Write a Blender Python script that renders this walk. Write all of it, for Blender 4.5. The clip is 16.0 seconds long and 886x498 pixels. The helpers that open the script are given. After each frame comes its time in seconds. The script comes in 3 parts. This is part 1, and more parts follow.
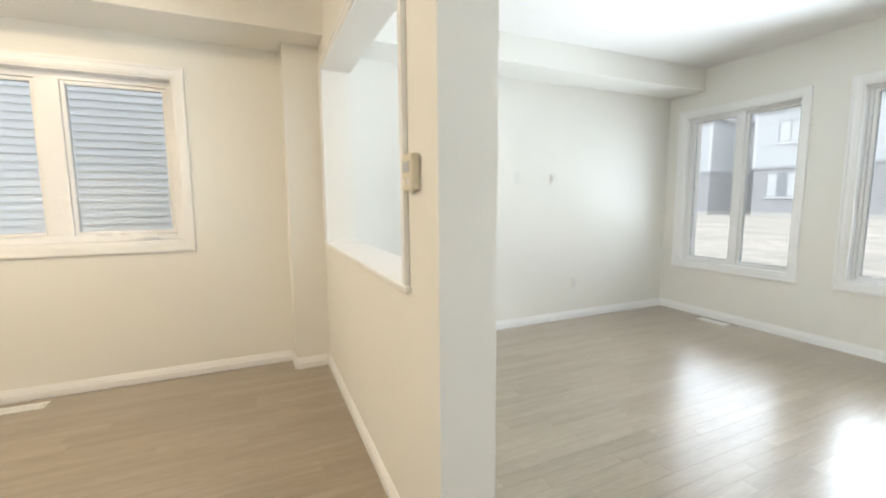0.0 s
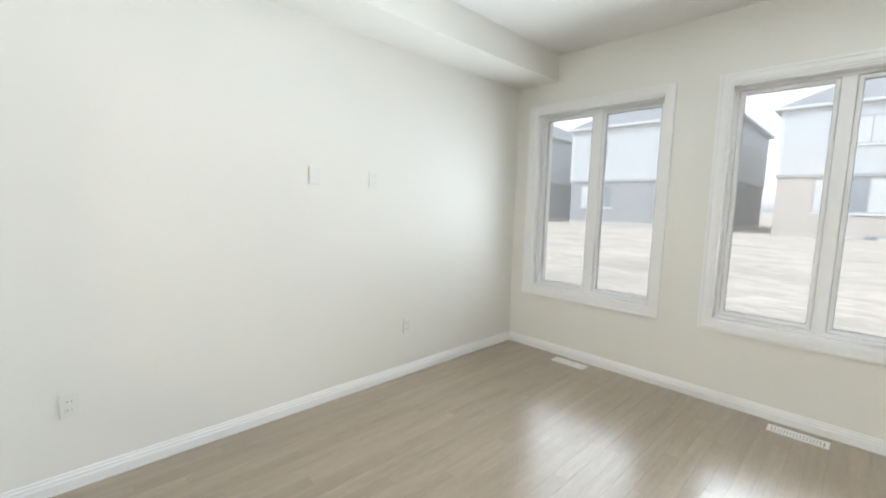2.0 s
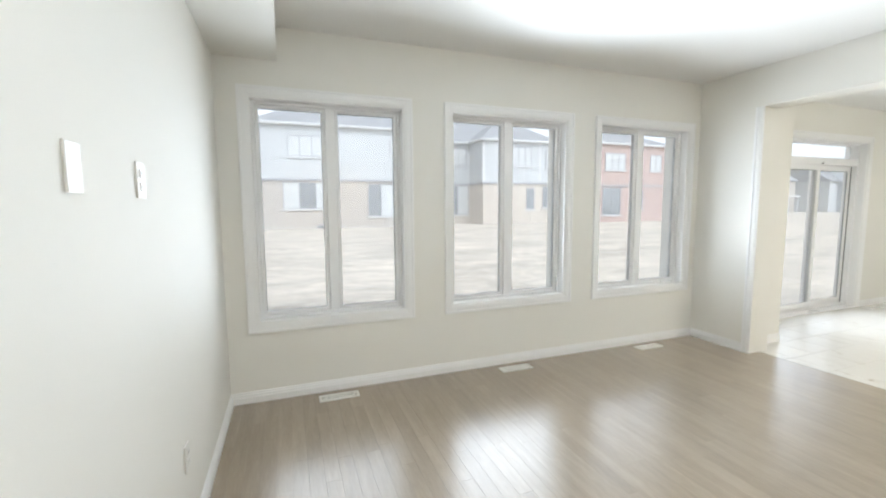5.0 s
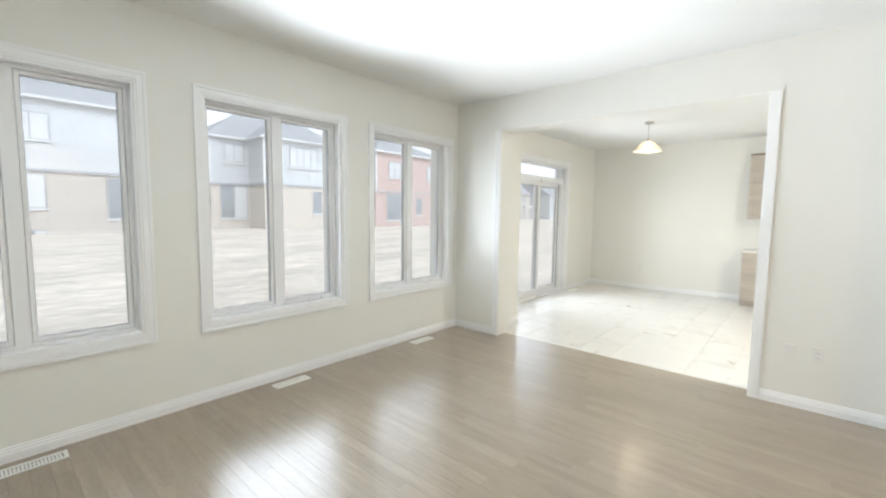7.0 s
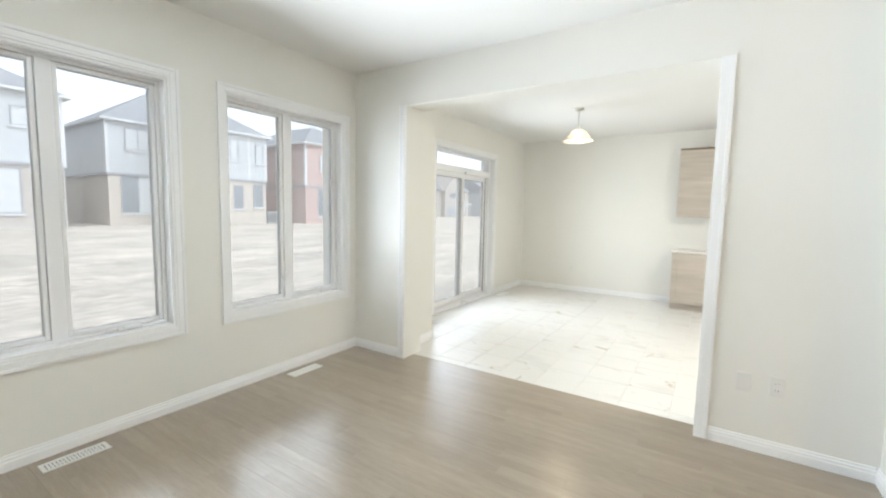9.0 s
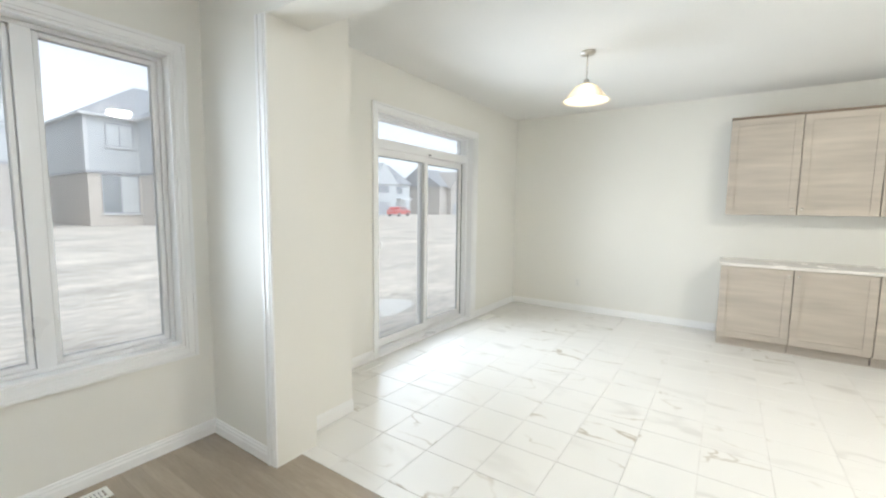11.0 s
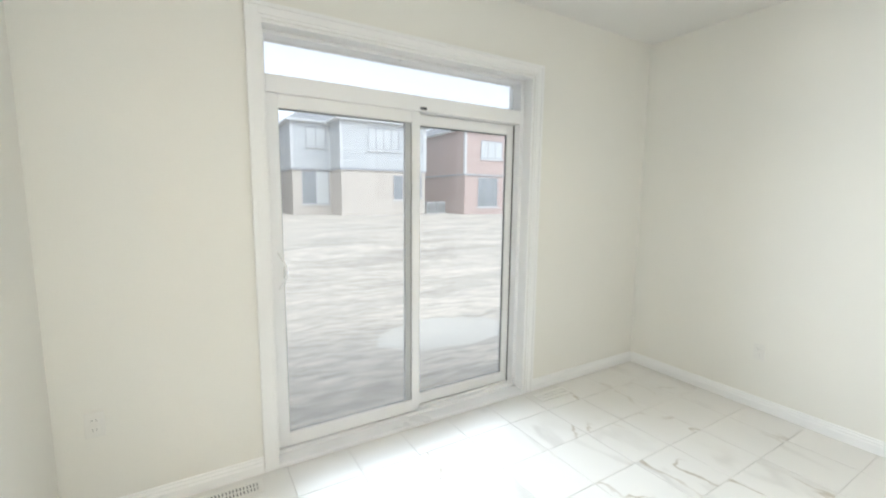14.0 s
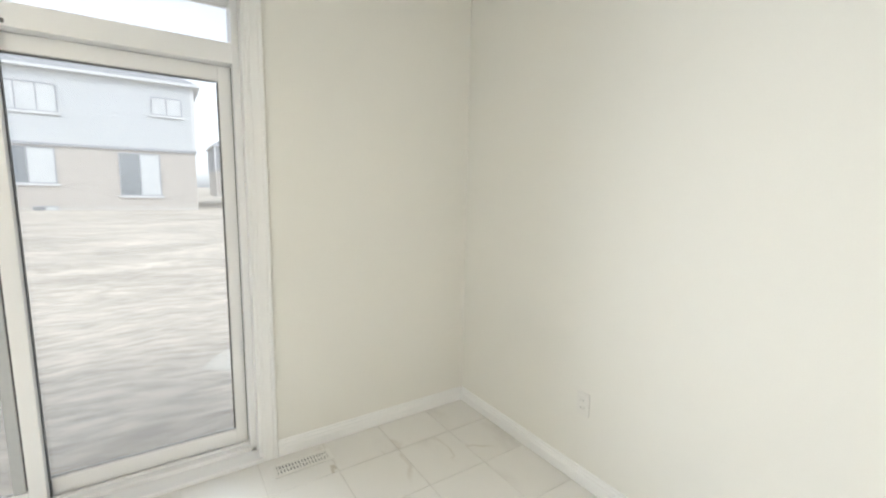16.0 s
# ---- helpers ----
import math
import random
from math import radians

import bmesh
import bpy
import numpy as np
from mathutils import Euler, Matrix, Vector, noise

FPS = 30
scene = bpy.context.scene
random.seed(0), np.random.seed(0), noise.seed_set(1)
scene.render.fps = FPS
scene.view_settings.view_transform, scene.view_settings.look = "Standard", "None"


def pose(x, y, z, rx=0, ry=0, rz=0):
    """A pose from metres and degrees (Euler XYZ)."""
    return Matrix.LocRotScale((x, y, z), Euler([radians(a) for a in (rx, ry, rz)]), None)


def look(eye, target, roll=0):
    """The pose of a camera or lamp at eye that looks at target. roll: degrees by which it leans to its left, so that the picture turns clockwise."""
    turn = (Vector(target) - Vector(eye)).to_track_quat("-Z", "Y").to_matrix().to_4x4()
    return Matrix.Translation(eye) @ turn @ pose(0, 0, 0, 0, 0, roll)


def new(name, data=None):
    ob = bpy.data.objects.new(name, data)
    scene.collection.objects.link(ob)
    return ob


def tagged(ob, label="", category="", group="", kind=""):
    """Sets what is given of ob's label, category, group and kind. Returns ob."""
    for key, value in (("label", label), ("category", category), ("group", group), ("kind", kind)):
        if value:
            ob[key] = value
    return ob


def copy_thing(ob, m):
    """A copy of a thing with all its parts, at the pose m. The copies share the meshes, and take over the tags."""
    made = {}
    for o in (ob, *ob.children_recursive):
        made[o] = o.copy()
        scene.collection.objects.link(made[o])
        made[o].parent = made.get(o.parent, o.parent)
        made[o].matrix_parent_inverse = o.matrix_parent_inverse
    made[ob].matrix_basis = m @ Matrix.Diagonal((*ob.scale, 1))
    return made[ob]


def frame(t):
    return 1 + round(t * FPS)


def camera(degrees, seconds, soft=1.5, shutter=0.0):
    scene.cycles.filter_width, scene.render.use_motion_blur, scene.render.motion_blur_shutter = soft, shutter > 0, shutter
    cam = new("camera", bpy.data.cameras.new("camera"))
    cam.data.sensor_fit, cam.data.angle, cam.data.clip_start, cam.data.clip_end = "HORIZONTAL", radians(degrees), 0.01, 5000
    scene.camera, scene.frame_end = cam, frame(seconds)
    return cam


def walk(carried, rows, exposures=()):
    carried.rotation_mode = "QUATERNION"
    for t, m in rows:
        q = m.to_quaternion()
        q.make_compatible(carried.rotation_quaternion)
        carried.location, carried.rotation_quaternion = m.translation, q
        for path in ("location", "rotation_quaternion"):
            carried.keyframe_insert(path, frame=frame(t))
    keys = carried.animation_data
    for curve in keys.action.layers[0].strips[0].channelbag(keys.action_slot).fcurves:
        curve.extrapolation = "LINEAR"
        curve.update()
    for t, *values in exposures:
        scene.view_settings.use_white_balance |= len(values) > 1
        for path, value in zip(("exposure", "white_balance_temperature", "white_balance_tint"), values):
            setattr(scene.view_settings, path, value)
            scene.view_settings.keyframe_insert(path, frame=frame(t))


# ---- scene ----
cam = camera(93.6, 16.0, soft=2.2)
EXPOSURES = [(0.0, 1.08, 5830, 8), (1.0, 1.06, 5860, 9), (2.0, 1.02, 5860, 9), (9.5, 1.02, 5820, 8.5), (12.0, 0.85, 5700, 8), (14.5, 0.98, 5730, 7.5), (16.0, 0.97, 5920, 9)]
SKY = 0.15                 # sky strength
WINDOW_POWER = 20.0        # daylight in each living room window
DOOR_POWER = 20.0         # daylight in the patio door
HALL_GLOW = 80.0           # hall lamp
KITCHEN_FILL = 122.0       # unseen fill lamp added on the kitchen side
VEIL = 0.20                # veiling glare put into the panes as a translucent layer
GLASS_TINT = (0.97, 0.98, 0.975)
PATH = [
    (0, (3.582, -4.586, 1.328), (1.768, -3.778, 1.096), -0.4),
    (0.5, (3.399, -4.329, 1.396), (1.74, -3.23, 1.196), -0.4),
    (1, (3.211, -3.96, 1.388), (1.625, -2.761, 1.174), 0.8),
    (1.5, (2.927, -3.684, 1.399), (1.424, -2.385, 1.169), 1.1),
    (2, (2.52, -3.456, 1.391), (1.097, -2.067, 1.172), 1.5),
    (2.5, (2.088, -3.329, 1.378), (0.672, -1.93, 1.179), 2.4),
    (3, (1.596, -3.279, 1.354), (0.264, -1.799, 1.174), 2.9),
    (3.5, (1.129, -3.31, 1.373), (0.006, -1.664, 1.196), 1.9),
    (4, (0.743, -3.266, 1.416), (0.151, -1.367, 1.21), 0.2),
    (4.5, (0.497, -3.254, 1.411), (0.591, -1.266, 1.216), -0.3),
    (5, (0.439, -3.318, 1.451), (1.136, -1.454, 1.253), -0.4),
    (7.5, (0.733, -3.314, 1.433), (2.276, -2.055, 1.251), -0.2),
    (8, (0.929, -3.163, 1.432), (2.52, -1.967, 1.234), -1.3),
    (8.5, (1.212, -3.1, 1.426), (2.862, -1.986, 1.235), -0.2),
    (9, (1.572, -3.065, 1.424), (3.243, -1.981, 1.24), 1.1),
    (9.5, (1.992, -2.977, 1.42), (3.677, -1.915, 1.243), 1.6),
    (12, (4.26, -2.398, 1.436), (5.796, -1.141, 1.194), -0.6),
    (12.5, (4.68, -2.353, 1.448), (6.087, -0.955, 1.194), 0.0),
    (13, (5.097, -2.302, 1.446), (6.361, -0.768, 1.225), 0.4),
    (13.5, (5.492, -2.249, 1.467), (6.607, -0.606, 1.228), 0.9),
    (14, (5.89, -2.169, 1.465), (6.911, -0.468, 1.217), 0.6),
    (14.5, (6.29, -2.158, 1.461), (7.287, -0.443, 1.202), -0.1),
    (15, (6.785, -2.095, 1.451), (7.844, -0.416, 1.212), -0.8),
    (15.5, (7.215, -2.08, 1.426), (8.376, -0.47, 1.181), -0.1),
    (16, (7.621, -2.094, 1.411), (8.72, -0.445, 1.137), 1.1),
]
walk(cam, [(t, look(eye, target, roll)) for t, eye, target, roll in PATH], EXPOSURES)

# ---- light ----
world = bpy.data.worlds.new("sky")
scene.world = world
world.use_nodes = True
wn, wl = world.node_tree.nodes, world.node_tree.links
sky = wn.new("ShaderNodeTexSky")
sky.sky_type = "NISHITA"
sky.sun_disc = False
sky.sun_elevation = radians(42)
sky.sun_rotation = radians(150)
sky.air_density, sky.dust_density, sky.ozone_density = 1.0, 1.5, 1.0
overcast = wn.new("ShaderNodeHueSaturation")
overcast.inputs["Saturation"].default_value = 0.1
wl.new(sky.outputs["Color"], overcast.inputs["Color"])
wl.new(overcast.outputs["Color"], wn["Background"].inputs["Color"])
wn["Background"].inputs["Strength"].default_value = SKY

sun = new("sun", bpy.data.lights.new("sun", "SUN"))
sun.data.energy, sun.data.angle, sun.data.color = 1.0, radians(25), (1.0, 0.96, 0.9)
sun.matrix_world = look((-10, -20, 24), (0, 0, 0))


def window_light(x, y, z, w, h, turn, power, spread=115, rise=0, tint=(0.95, 0.985, 1.0)):
    """Daylight standing in a window's opening, shining inwards and up off the pale ground by rise degrees."""
    ob = new("window_light", bpy.data.lights.new("window_light", "AREA"))
    ob.data.shape, ob.data.size, ob.data.size_y = "RECTANGLE", w, h
    ob.data.energy, ob.data.color = power, tint
    ob.data.spread = radians(spread)
    ob.matrix_world = pose(x, y, z, 90 + rise, 0, turn + 180)
    return ob


# ---- materials ----
def material(name, colour, rough=0.5, metal=0.0, grain=0.0, scale=40.0, bump=0.0, stain=0.0, stain_scale=1.5, coat=0.0, stretch=(1, 1, 1), rand=0.0):
    """Plain surface with fine grain, broad wear and relief, at real size."""
    m = bpy.data.materials.new(name)
    m.use_nodes = True
    n, l = m.node_tree.nodes, m.node_tree.links
    p = n["Principled BSDF"]
    p.inputs["Roughness"].default_value, p.inputs["Metallic"].default_value = rough, metal
    p.inputs["Coat Weight"].default_value, p.inputs["Coat Roughness"].default_value = coat, 0.24 if coat else 0.03
    tc = n.new("ShaderNodeTexCoord")
    mp = n.new("ShaderNodeMapping")
    mp.inputs["Scale"].default_value = stretch
    l.new(tc.outputs["Object"], mp.inputs["Vector"])
    vec = mp.outputs["Vector"]
    info = n.new("ShaderNodeObjectInfo")
    if rand:
        add = n.new("ShaderNodeVectorMath")
        mul = n.new("ShaderNodeVectorMath")
        mul.operation = "SCALE"
        mul.inputs[0].default_value = (37.0, 53.0, 19.0)
        l.new(info.outputs["Random"], mul.inputs["Scale"])
        l.new(vec, add.inputs[0])
        l.new(mul.outputs[0], add.inputs[1])
        vec = add.outputs[0]
    fine, broad = n.new("ShaderNodeTexNoise"), n.new("ShaderNodeTexNoise")
    fine.inputs["Scale"].default_value, fine.inputs["Detail"].default_value = scale, 5
    broad.inputs["Scale"].default_value, broad.inputs["Detail"].default_value = stain_scale, 4
    l.new(vec, fine.inputs["Vector"])
    l.new(vec, broad.inputs["Vector"])

    def spread(socket, amount):
        r = n.new("ShaderNodeMapRange")
        r.inputs["From Min"].default_value, r.inputs["From Max"].default_value = 0.25, 0.75
        r.inputs["To Min"].default_value, r.inputs["To Max"].default_value = 1 - amount, 1 + amount
        l.new(socket, r.inputs["Value"])
        return r.outputs["Result"]

    def times(a, b):
        k = n.new("ShaderNodeMath")
        k.operation = "MULTIPLY"
        l.new(a, k.inputs[0])
        l.new(b, k.inputs[1])
        return k.outputs[0]

    value = times(spread(fine.outputs["Fac"], grain), spread(broad.outputs["Fac"], stain))
    if rand:
        r = n.new("ShaderNodeMapRange")
        r.inputs["To Min"].default_value, r.inputs["To Max"].default_value = 1 - rand, 1 + rand
        l.new(info.outputs["Random"], r.inputs["Value"])
        value = times(value, r.outputs["Result"])
    sc = n.new("ShaderNodeVectorMath")
    sc.operation = "SCALE"
    sc.inputs[0].default_value = colour
    l.new(value, sc.inputs["Scale"])
    l.new(sc.outputs[0], p.inputs["Base Color"])
    rr = n.new("ShaderNodeMath")
    rr.operation = "MULTIPLY_ADD"
    rr.inputs[1].default_value, rr.inputs[2].default_value = 0.16, rough - 0.08
    l.new(broad.outputs["Fac"], rr.inputs[0])
    l.new(rr.outputs[0], p.inputs["Roughness"])
    if bump:
        b = n.new("ShaderNodeBump")
        b.inputs["Strength"].default_value, b.inputs["Distance"].default_value = 0.5, bump
        l.new(fine.outputs["Fac"], b.inputs["Height"])
        l.new(b.outputs["Normal"], p.inputs["Normal"])
    return m


PAINT = material("wall_paint", (0.84, 0.828, 0.775), 0.7, grain=0.01, scale=220, bump=0.0006, stain=0.015, stain_scale=0.8)
CEIL = material("ceiling_paint", (0.84, 0.83, 0.80), 0.85, grain=0.02, scale=160, bump=0.0015, stain=0.01)
TRIM = material("white_trim", (0.90, 0.90, 0.89), 0.35, grain=0.008, scale=60, bump=0.0003, stain=0.015)
VINYL = material("white_vinyl", (0.89, 0.89, 0.89), 0.3, grain=0.006, scale=90, stain=0.02)
PLASTIC = material("white_plastic", (0.81, 0.80, 0.76), 0.32, grain=0.004, scale=80, stain=0.01)
DARK = material("hollow_shade", (0.03, 0.03, 0.03), 0.6, grain=0.05)
GASKET = material("pale_gasket", (0.50, 0.51, 0.52), 0.5, grain=0.03)
SEAL = material("grey_seal", (0.10, 0.10, 0.10), 0.5, grain=0.05)
WOOD = material("stained_oak", (0.335, 0.272, 0.198), 0.32, grain=0.10, scale=16, bump=0.0004, stain=0.13, stain_scale=2.2, coat=1.0, stretch=(9, 0.8, 1), rand=0.07)
SUB = material("subfloor", (0.05, 0.04, 0.03), 0.9, grain=0.1)
GROUT = material("grout", (0.72, 0.70, 0.66), 0.9, grain=0.06, scale=120, bump=0.0005, stain=0.06)
CAB = material("greige_woodgrain", (0.50, 0.445, 0.38), 0.45, grain=0.08, scale=3.0, bump=0.0001, stain=0.14, stain_scale=1.4, stretch=(1, 0.8, 8), rand=0.03)
CABSIDE = material("dark_cabinet_edge", (0.23, 0.17, 0.12), 0.5, grain=0.12, scale=7, stain=0.1, stretch=(1, 1, 14))
STONE = material("pale_countertop", (0.80, 0.77, 0.72), 0.25, grain=0.03, scale=150, stain=0.04, stain_scale=6)
METAL = material("brushed_nickel", (0.62, 0.59, 0.54), 0.3, metal=1.0, grain=0.03, scale=200)
DIRT = material("sandy_soil", (0.55, 0.495, 0.415), 0.95, grain=0.34, scale=11.0, bump=0.06, stain=0.30, stain_scale=1.2, stretch=(0.28, 1, 1))
SIDING = material("pale_siding", (0.46, 0.48, 0.495), 0.6, grain=0.03, scale=6, stain=0.03, stain_scale=0.6)
SIDING_GREY = material("blue_grey_siding", (0.68, 0.69, 0.69), 0.55, grain=0.03, scale=9, bump=0.0005, stain=0.05)
BRICK_TAUPE = material("taupe_brick", (0.42, 0.39, 0.355), 0.9, grain=0.14, scale=7, bump=0.004, stain=0.06, stretch=(1, 1, 3))
BRICK_DARK = material("charcoal_brick", (0.28, 0.285, 0.295), 0.9, grain=0.16, scale=7, bump=0.004, stain=0.06, stretch=(1, 1, 3))
BRICK_SAND = material("buff_brick", (0.50, 0.455, 0.40), 0.9, grain=0.12, scale=7, bump=0.004, stain=0.06, stretch=(1, 1, 3))
BRICK_RED = material("red_brick", (0.44, 0.335, 0.305), 0.9, grain=0.14, scale=7, bump=0.004, stain=0.06, stretch=(1, 1, 3))
SHINGLE = material("grey_shingles", (0.29, 0.30, 0.315), 0.95, grain=0.2, scale=5, bump=0.006, stain=0.08)
FASCIA = material("white_fascia", (0.56, 0.57, 0.58), 0.5, grain=0.02, stain=0.03)
WINDARK = material("window_frame_far", (0.30, 0.31, 0.33), 0.5, grain=0.03)
BLIND = material("window_blind", (0.52, 0.54, 0.55), 0.6, grain=0.04, scale=6, stain=0.05)
DARKGLASS = material("far_window_pane", (0.20, 0.22, 0.24), 0.08, grain=0.05, stain=0.1)
CONCRETE = material("grey_concrete", (0.44, 0.42, 0.39), 0.9, grain=0.08, scale=12, stain=0.08)
CAR_RED = material("red_car_paint", (0.50, 0.03, 0.03), 0.25, grain=0.02, coat=0.6)
RUBBER = material("tyre_rubber", (0.02, 0.02, 0.02), 0.8, grain=0.1)
CONDENSER = material("condenser_steel", (0.33, 0.34, 0.34), 0.6, grain=0.08, scale=30)
DEVICE = material("beige_plastic", (0.72, 0.66, 0.52), 0.4, grain=0.01)


def tile_material():
    """White porcelain with sparse grey and ochre veins, different on every tile."""
    m = bpy.data.materials.new("veined_porcelain")
    m.use_nodes = True
    n, l = m.node_tree.nodes, m.node_tree.links
    p = n["Principled BSDF"]
    p.inputs["Roughness"].default_value = 0.22
    tc, info = n.new("ShaderNodeTexCoord"), n.new("ShaderNodeObjectInfo")
    mul, add = n.new("ShaderNodeVectorMath"), n.new("ShaderNodeVectorMath")
    mul.operation = "SCALE"
    mul.inputs[0].default_value = (61.0, 43.0, 17.0)
    l.new(info.outputs["Random"], mul.inputs["Scale"])
    l.new(tc.outputs["Object"], add.inputs[0])
    l.new(mul.outputs[0], add.inputs[1])

    def vein(scale, width, low, high, seed, lean):
        """Long leaning streaks: a thin level line of stretched noise, broken up by a coarse one."""
        off = n.new("ShaderNodeMapping")
        off.inputs["Location"].default_value = (seed, seed * 0.7, 0)
        off.inputs["Rotation"].default_value = (0, 0, radians(lean))
        off.inputs["Scale"].default_value = (1.0, 0.42, 1.0)
        l.new(add.outputs[0], off.inputs["Vector"])
        a = n.new("ShaderNodeTexNoise")
        a.inputs["Scale"].default_value, a.inputs["Detail"].default_value = scale, 6
        a.inputs["Roughness"].default_value, a.inputs["Distortion"].default_value = 0.45, 0.25
        l.new(off.outputs[0], a.inputs["Vector"])
        d = n.new("ShaderNodeMath")
        d.operation = "SUBTRACT"
        d.inputs[1].default_value = 0.5
        l.new(a.outputs["Fac"], d.inputs[0])
        ab = n.new("ShaderNodeMath")
        ab.operation = "ABSOLUTE"
        l.new(d.outputs[0], ab.inputs[0])
        line = n.new("ShaderNodeMapRange")
        line.interpolation_type = "SMOOTHSTEP"
        line.inputs["From Min"].default_value, line.inputs["From Max"].default_value = 0.0, width
        line.inputs["To Min"].default_value, line.inputs["To Max"].default_value = 1, 0
        l.new(ab.outputs[0], line.inputs["Value"])
        g = n.new("ShaderNodeTexNoise")
        g.inputs["Scale"].default_value = 3.2
        l.new(off.outputs[0], g.inputs["Vector"])
        gate = n.new("ShaderNodeMapRange")
        gate.inputs["From Min"].default_value, gate.inputs["From Max"].default_value = low, high
        l.new(g.outputs["Fac"], gate.inputs["Value"])
        k = n.new("ShaderNodeMath")
        k.operation = "MULTIPLY"
        l.new(line.outputs["Result"], k.inputs[0])
        l.new(gate.outputs["Result"], k.inputs[1])
        return k.outputs[0]

    def mix(a, b, f):
        x = n.new("ShaderNodeMix")
        x.data_type = "RGBA"
        if isinstance(a, tuple):
            x.inputs["A"].default_value = a
        else:
            l.new(a, x.inputs["A"])
        x.inputs["B"].default_value = b
        l.new(f, x.inputs["Factor"])
        return x.outputs["Result"]

    soft = mix((0.84, 0.825, 0.785, 1), (0.70, 0.68, 0.64, 1), vein(2.0, 0.04, 0.48, 0.74, 3.0, 38))
    fine = mix(soft, (0.52, 0.465, 0.38, 1), vein(1.9, 0.010, 0.50, 0.66, 11.0, 30))
    l.new(fine, p.inputs["Base Color"])
    return m


def glass_material(name, tint, rough=0.0, veil=0.0):
    """Clear glass, with outdoor haze and glare put in as a translucent layer."""
    m = bpy.data.materials.new(name)
    m.use_nodes = True
    p = m.node_tree.nodes["Principled BSDF"]
    p.inputs["Base Color"].default_value = (*tint, 1)
    p.inputs["Roughness"].default_value, p.inputs["IOR"].default_value = rough, 1.45
    p.inputs["Transmission Weight"].default_value = 1.0
    if veil:
        n, l = m.node_tree.nodes, m.node_tree.links
        film, mix = n.new("ShaderNodeBsdfTranslucent"), n.new("ShaderNodeMixShader")
        film.inputs["Color"].default_value = (0.98, 0.97, 0.94, 1)
        mix.inputs["Fac"].default_value = veil
        l.new(p.outputs["BSDF"], mix.inputs[1])
        l.new(film.outputs["BSDF"], mix.inputs[2])
        l.new(mix.outputs["Shader"], n["Material Output"].inputs["Surface"])
    return m


def glow_material(name, colour, strength):
    m = bpy.data.materials.new(name)
    m.use_nodes = True
    p = m.node_tree.nodes["Principled BSDF"]
    p.inputs["Base Color"].default_value = (*colour, 1)
    p.inputs["Emission Color"].default_value = (*colour, 1)
    p.inputs["Emission Strength"].default_value = strength
    return m


TILE = tile_material()
GLASS = glass_material("window_glass", GLASS_TINT)
VEILED = glass_material("veiled_window_glass", GLASS_TINT, veil=VEIL)
FROST = glass_material("frosted_shade_glass", (1.0, 0.93, 0.80), 0.45)
FROST.node_tree.nodes["Principled BSDF"].inputs["Transmission Weight"].default_value = 0.55
BULB = glow_material("lit_bulb", (1.0, 0.80, 0.52), 80.0)
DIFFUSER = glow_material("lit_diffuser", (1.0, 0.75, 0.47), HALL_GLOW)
DIFFUSER_FILL = glow_material("kitchen_fill_diffuser", (1.0, 0.89, 0.72), KITCHEN_FILL)
# pale base colour puts the sky's reflection into the puddle
WATER = material("puddle_water", (0.68, 0.63, 0.53), 0.12, grain=0.02)


# ---- mesh tools ----
def mesh_from(name, bm, mat, smooth=False):
    bmesh.ops.recalc_face_normals(bm, faces=bm.faces)
    me = bpy.data.meshes.new(name)
    bm.to_mesh(me)
    bm.free()
    me.materials.append(mat)
    if smooth:
        for f in me.polygons:
            f.use_smooth = True
    return me


def add_box(bm, x0, x1, y0, y1, z0, z1, bevel=0.0):
    r = bmesh.ops.create_cube(bm, size=1.0)
    vs = r["verts"]
    for v in vs:
        v.co = Vector((x0 if v.co.x < 0 else x1, y0 if v.co.y < 0 else y1, z0 if v.co.z < 0 else z1))
    if bevel:
        es = list({e for v in vs for e in v.link_edges})
        bmesh.ops.bevel(bm, geom=es, offset=bevel, segments=2, affect="EDGES", profile=0.5, clamp_overlap=True)


def boxes(name, specs, mat, bevel=0.0, parent=None):
    bm = bmesh.new()
    for s in specs:
        add_box(bm, *s, bevel=bevel)
    ob = new(name, mesh_from(name, bm, mat))
    if parent:
        ob.parent = parent
    return ob


def lathe(name, profile, mat, steps=40, parent=None, at=(0, 0, 0)):
    bm = bmesh.new()
    rings = []
    for r, z in profile:
        rings.append([bm.verts.new((at[0] + r * math.cos(2 * math.pi * i / steps), at[1] + r * math.sin(2 * math.pi * i / steps), at[2] + z)) for i in range(steps)])
    for a, b in zip(rings, rings[1:]):
        for i in range(steps):
            bm.faces.new((a[i], a[(i + 1) % steps], b[(i + 1) % steps], b[i]))
    ob = new(name, mesh_from(name, bm, mat, True))
    if parent:
        ob.parent = parent
    return ob


def prism(name, outline, axis, a0, a1, mat, parent=None):
    """A profile in two axes, drawn out along the third ('x' or 'y')."""
    bm = bmesh.new()
    place = (lambda u, w, s: (s, u, w)) if axis == "x" else (lambda u, w, s: (u, s, w))
    one = [bm.verts.new(place(u, w, a0)) for u, w in outline]
    two = [bm.verts.new(place(u, w, a1)) for u, w in outline]
    k = len(outline)
    for i in range(k):
        bm.faces.new((one[i], one[(i + 1) % k], two[(i + 1) % k], two[i]))
    bm.faces.new(one)
    bm.faces.new(two[::-1])
    ob = new(name, mesh_from(name, bm, mat))
    if parent:
        ob.parent = parent
    return ob


